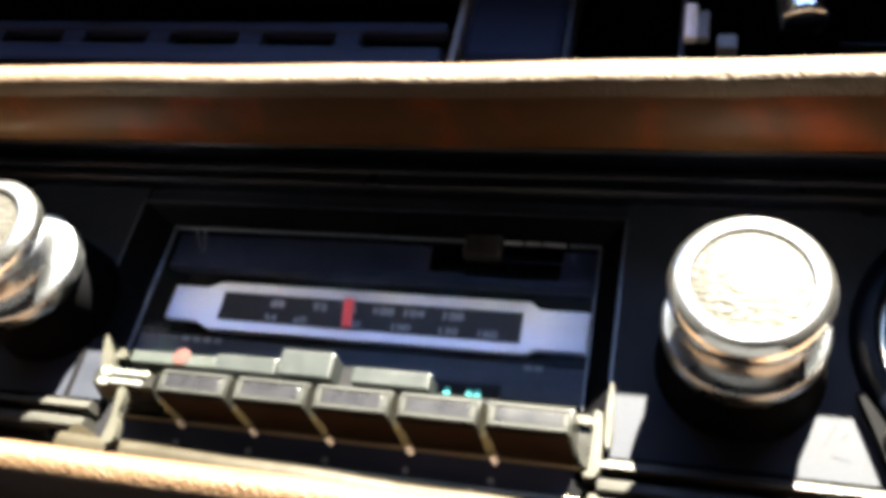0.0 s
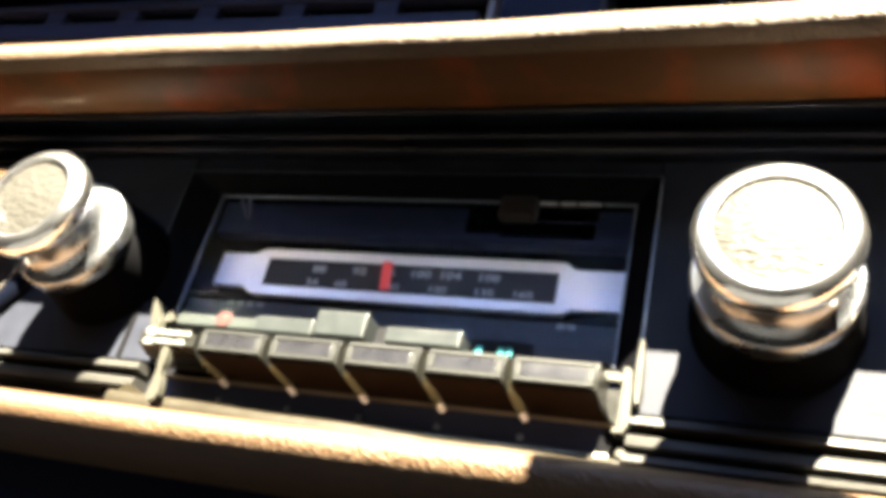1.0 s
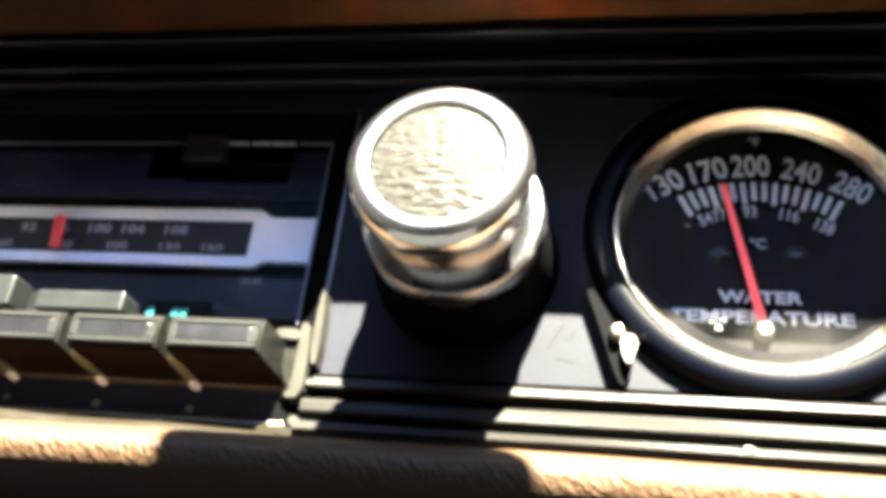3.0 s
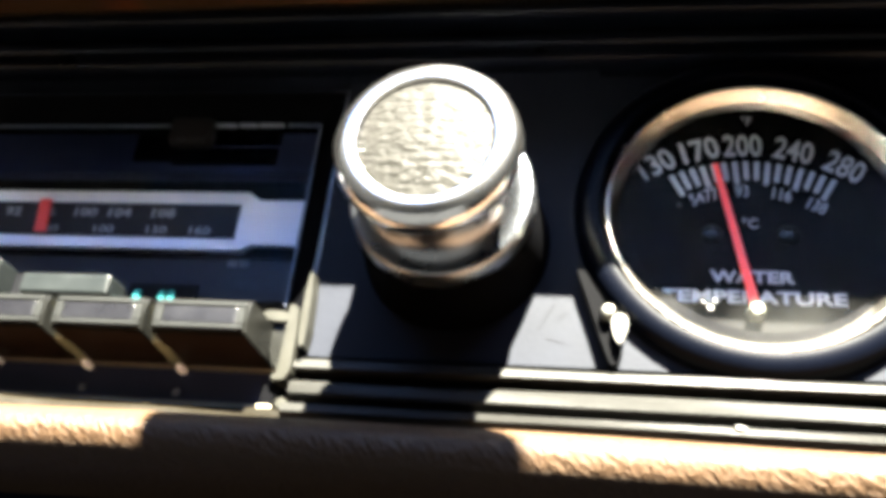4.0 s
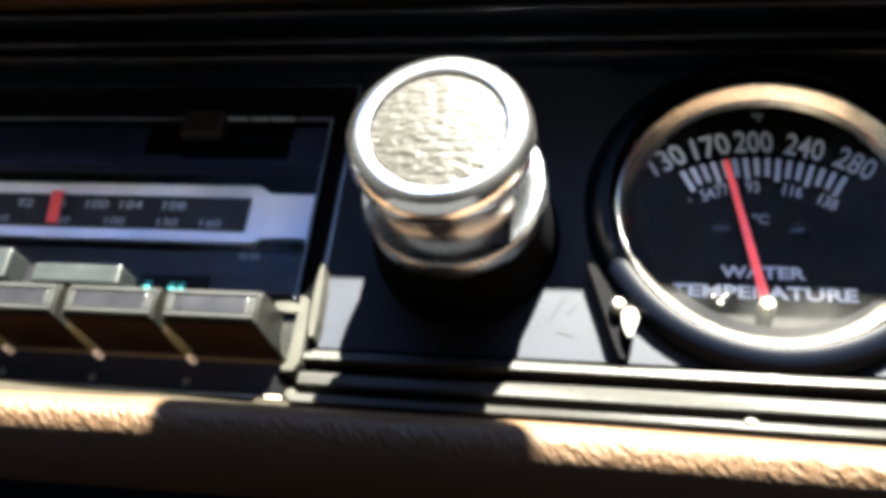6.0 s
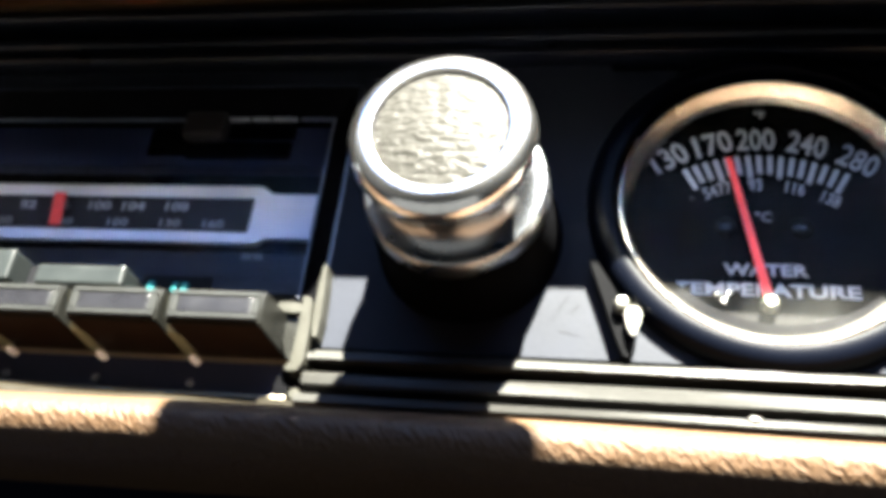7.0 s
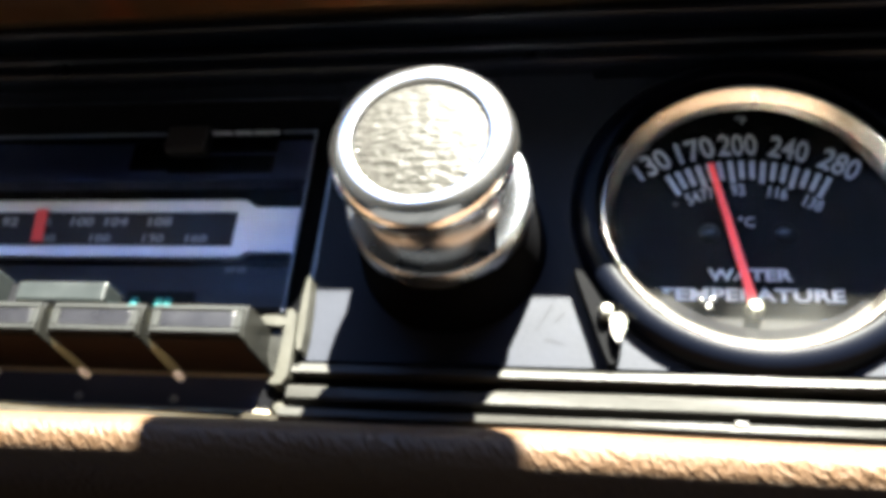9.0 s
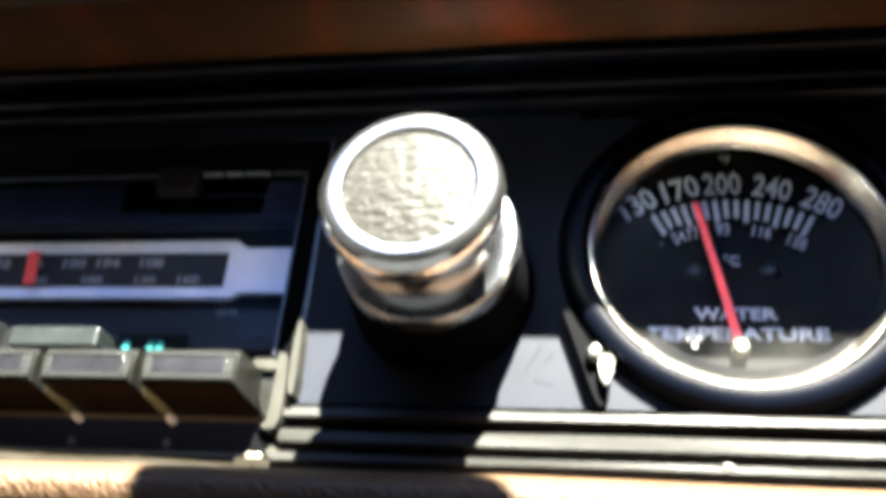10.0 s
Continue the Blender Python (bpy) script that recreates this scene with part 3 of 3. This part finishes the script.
# ---- the water temperature gauge ----
def gauge_body(mx, label):
    """Cup, barrel, bezel, dial and glass, offset from one another to fit the camera's view."""
    g = thing("temperature_gauge" if mx > 0 else "gauge", label, "gauge")
    cup = turned([(27.6, 0.3), (32.4, 0.3), (32.6, -0.8), (32.0, -2.0), (30.9, -3.0), (29.4, -3.6), (28.2, -3.4), (27.6, -2.2)], mx - 0.3, 16.9, 128, closed=True)
    barrel = turned([(26.0, -7.0), (22.6, -7.5), (24.3, -4), (27.2, 2), (27.6, 2)], mx, 17.4, 96)
    for bm in (barrel,):
        for v in bm.verts:
            v.co.x += 0.17 * v.co.y
            v.co.z += 0.58 * v.co.y
    part("cup", cup, CUP, g, "glossy black mounting cup", smooth=True)
    part("barrel", barrel, DARK, g, smooth=True)
    bx, bz = mx - 1.9, 11.5
    rim = [(22.5, -6.2), (22.6, -6.8), (22.75, -7.1), (22.85, -7.28), (24.45, -10.0), (24.55, -10.17), (24.75, -10.4), (25.0, -10.5), (25.3, -10.4), (25.5, -10.17), (25.6, -10.0), (26.85, -7.9), (26.95, -7.7), (27.05, -7.2), (27.0, -5.8), (26.8, -4)]
    part("bezel", turned(rim, bx, bz, 160), BEZEL, g, "satin chrome bezel ring", smooth=True)
    d = part("dial", turned([(0, 2), (27.4, 2), (27.4, 3), (0, 3)], mx - 0.6, 16.4, 96), DIALFACE, g, "matt black dial")
    cover = part("glass", turned([(0, -8.0), (23.0, -8.0)], bx, bz, 64), GLASS, g)
    cover.visible_shadow = False
    return g, d


def seat(g, mx):
    """Enlarges bezel and glass about the camera's place: same in view, set back to 4 mm proud."""
    mid, k = Vector((mx - 27.8, -144.2, -68.2)) * MM, 1.0526
    m = Matrix.Translation(mid) @ Matrix.Scale(k, 4) @ Matrix.Translation(-mid)
    for ob in g.children_recursive:
        if ob.name.startswith(("bezel", "barrel", "glass", "speck")):
            ob.data.transform(m)


HX, HZ = 71.6, -2.2                                # the needle's axis
seat(gauge_body(-206.0, "round black gauge with a chrome bezel beside the volume knob")[0], -206.0)
gauge, dial = gauge_body(73.2, "round black water temperature gauge with chrome bezel")
for n in range(16):
    a = radians(-26.3 + 55.7 * n / 15)
    r0 = 26.1 if n % 3 == 0 else 26.9
    t = prism([(-0.44, r0), (0.44, r0), (0.44, 30.7), (-0.44, 30.7)], 1.6, 2.0)
    t.transform(Matrix.Translation((HX, 0, HZ)) @ Matrix.Rotation(a, 4, "Y"))
    part("tick", t, INK, dial)
for text, a in (("130", -29.2), ("170", -14.7), ("200", -0.9), ("240", 14.4), ("280", 29.9)):
    lettering("numeral", text, HX + 34.2 * math.sin(radians(a)), 1.9, HZ + 34.2 * math.cos(radians(a)), 6.6, INK, dial, turn=a, width=6.9, bold=0.09)
for text, a in (("54", -21.8), ("77", -15.5), ("93", -2.4), ("116", 13.4), ("138", 28.2)):
    lettering("numeral", text, HX + 24.4 * math.sin(radians(a)), 1.9, HZ + 24.4 * math.cos(radians(a)), 3.4, INK, dial, turn=a, wide=0.75, bold=0.04)
lettering("unit", "\u00b0F", 72.0, 1.9, 37.8, 2.4, INK, dial, bold=0.03)
lettering("unit", "\u00b0C", 71.6, 1.9, 15.4, 2.7, INK, dial, bold=0.03)
lettering("word", "WATER", 71.4, 1.9, 4.7, 3.1, INK, dial, width=14.2, bold=0.09)
lettering("word", "TEMPERATURE", 71.2, 1.9, 0.8, 3.3, INK, dial, width=31, bold=0.09)
for x in (65.0, 78.0):
    part("screw", turned([(0, 1.4), (1.4, 1.5), (2.0, 2.0)], x, 13.2, 24), GLOSSY, dial, smooth=True)
pin = prism([(-0.8, -1), (0.8, -1), (0.5, 29.9), (-0.5, 29.9)], 0.2, 0.6)
pin.transform(Matrix.Translation((HX, 0, HZ)) @ Matrix.Rotation(math.atan2(65.8 - HX, 27.1 - HZ), 4, "Y"))
needle = part("needle", pin, RED, gauge, "red needle")
part("hub", turned([(0, -0.8), (0.9, -0.7), (1.3, -0.2), (1.6, 1.9)], HX, HZ, 32), HUB, needle, "pale yellow hub", smooth=True)
for x, z, r in ((62.9, -5.9, 0.5), (61.8, -4.8, 0.3), (63.6, -4.6, 0.35), (58.3, 13.2, 0.4)):
    part("speck", turned([(0, -8.35), (r * 0.7, -8.3), (r, -8.1)], x, z, 9), PALE, gauge)
part("clamp", prism(soft([(41.0, 4), (43.8, -4), (46.2, -11.6), (47.6, -14.8), (48.9, -13.2), (49.6, -9), (45.6, -2), (42.0, 4)], 1), -3, 0.5), PIT, gauge, "black mounting clamp")
part("clamp_nut", turned([(0, -5.2), (0.9, -5.0), (1.4, -4.2), (1.5, -2.8)], 46.8, -5.4, 24), WORN, gauge, "bright clamp nut", smooth=True)
part("clamp_nut", prism(soft([(47.4, -6.2), (49.4, -5.8), (50.2, -7.4), (49.6, -9.6), (48.9, -11.4), (48.2, -10.8), (47.6, -8.6)], 2), -5, -2.8), WORN, gauge, "bright clamp nut", smooth=True)

seat(gauge, 73.2)

# scratches in the panel
for x0, z0, x1, z1 in ((37.6, -2.4, 34.8, -7.4), (39.6, -4.0, 38.2, -5.6), (36.4, -9.0, 39.8, -9.8)):
    w = Vector((z1 - z0, x0 - x1)).normalized() * 0.09
    part("scratch", prism([(x0 + w.x, z0 + w.y), (x1 + w.x * 0.4, z1 + w.y * 0.4), (x1 - w.x * 0.4, z1 - w.y * 0.4), (x0 - w.x, z0 - w.y)], -0.05, 0.3), DARK, dash)

# a crumb on the lower roll
crumb = bmesh.new()
bmesh.ops.create_icosphere(crumb, subdivisions=2, radius=0.9)
for v in crumb.verts:
    v.co *= 1 + 0.35 * noise.noise(v.co * 0.9)
crumb.transform(Matrix.Translation((66.3, -10.4, -26.2)) @ Matrix.Diagonal((1.3, 0.8, 0.6, 1)))
tagged(part("crumb", crumb, PALE, smooth=True), "pale crumb lying on the tan leather roll", "crumb")

# ---- unseen plate on a rod, added to cast shade on the lower roll ----
WIDE = Vector((SUN.y, -SUN.x, 0)).normalized()
HIGH = SUN.cross(WIDE).normalized()
mid = Vector((9.5, -20, -50)) + SUN * 260
lever = thing("shadow_caster", "unseen black plate on a rod that shades the lower roll", "gear lever")
# outline worked back from the shade it has to cast on the roll
shadow_outline = [(26.5, -18.6), (29.2, -16.6), (29.8, -11.0), (30, -7.0), (31, 4), (29, 17), (-29, 17), (-30, 10), (-27, 4), (-24, 1.6), (-22.4, -2.0), (-18.5, -9.8), (-14, -13.4), (-6, -15.6)]
shadow_plate = prism(soft(shadow_outline, 1), -5, 5)
shadow_plate.transform(Matrix.Translation(mid) @ Matrix((WIDE, SUN, HIGH)).transposed().to_4x4())
part("shadow_plate", shadow_plate, PLASTIC, lever, smooth=True)
foot = Vector((mid.x, -430, -582))
rod = bmesh.new()
bmesh.ops.create_cone(rod, cap_ends=True, segments=20, radius1=7, radius2=5, depth=(mid - foot).length, matrix=Matrix.Translation((mid + foot) / 2) @ (mid - foot).to_track_quat("Z", "Y").to_matrix().to_4x4())
part("rod", rod, PLASTIC, lever, smooth=True)
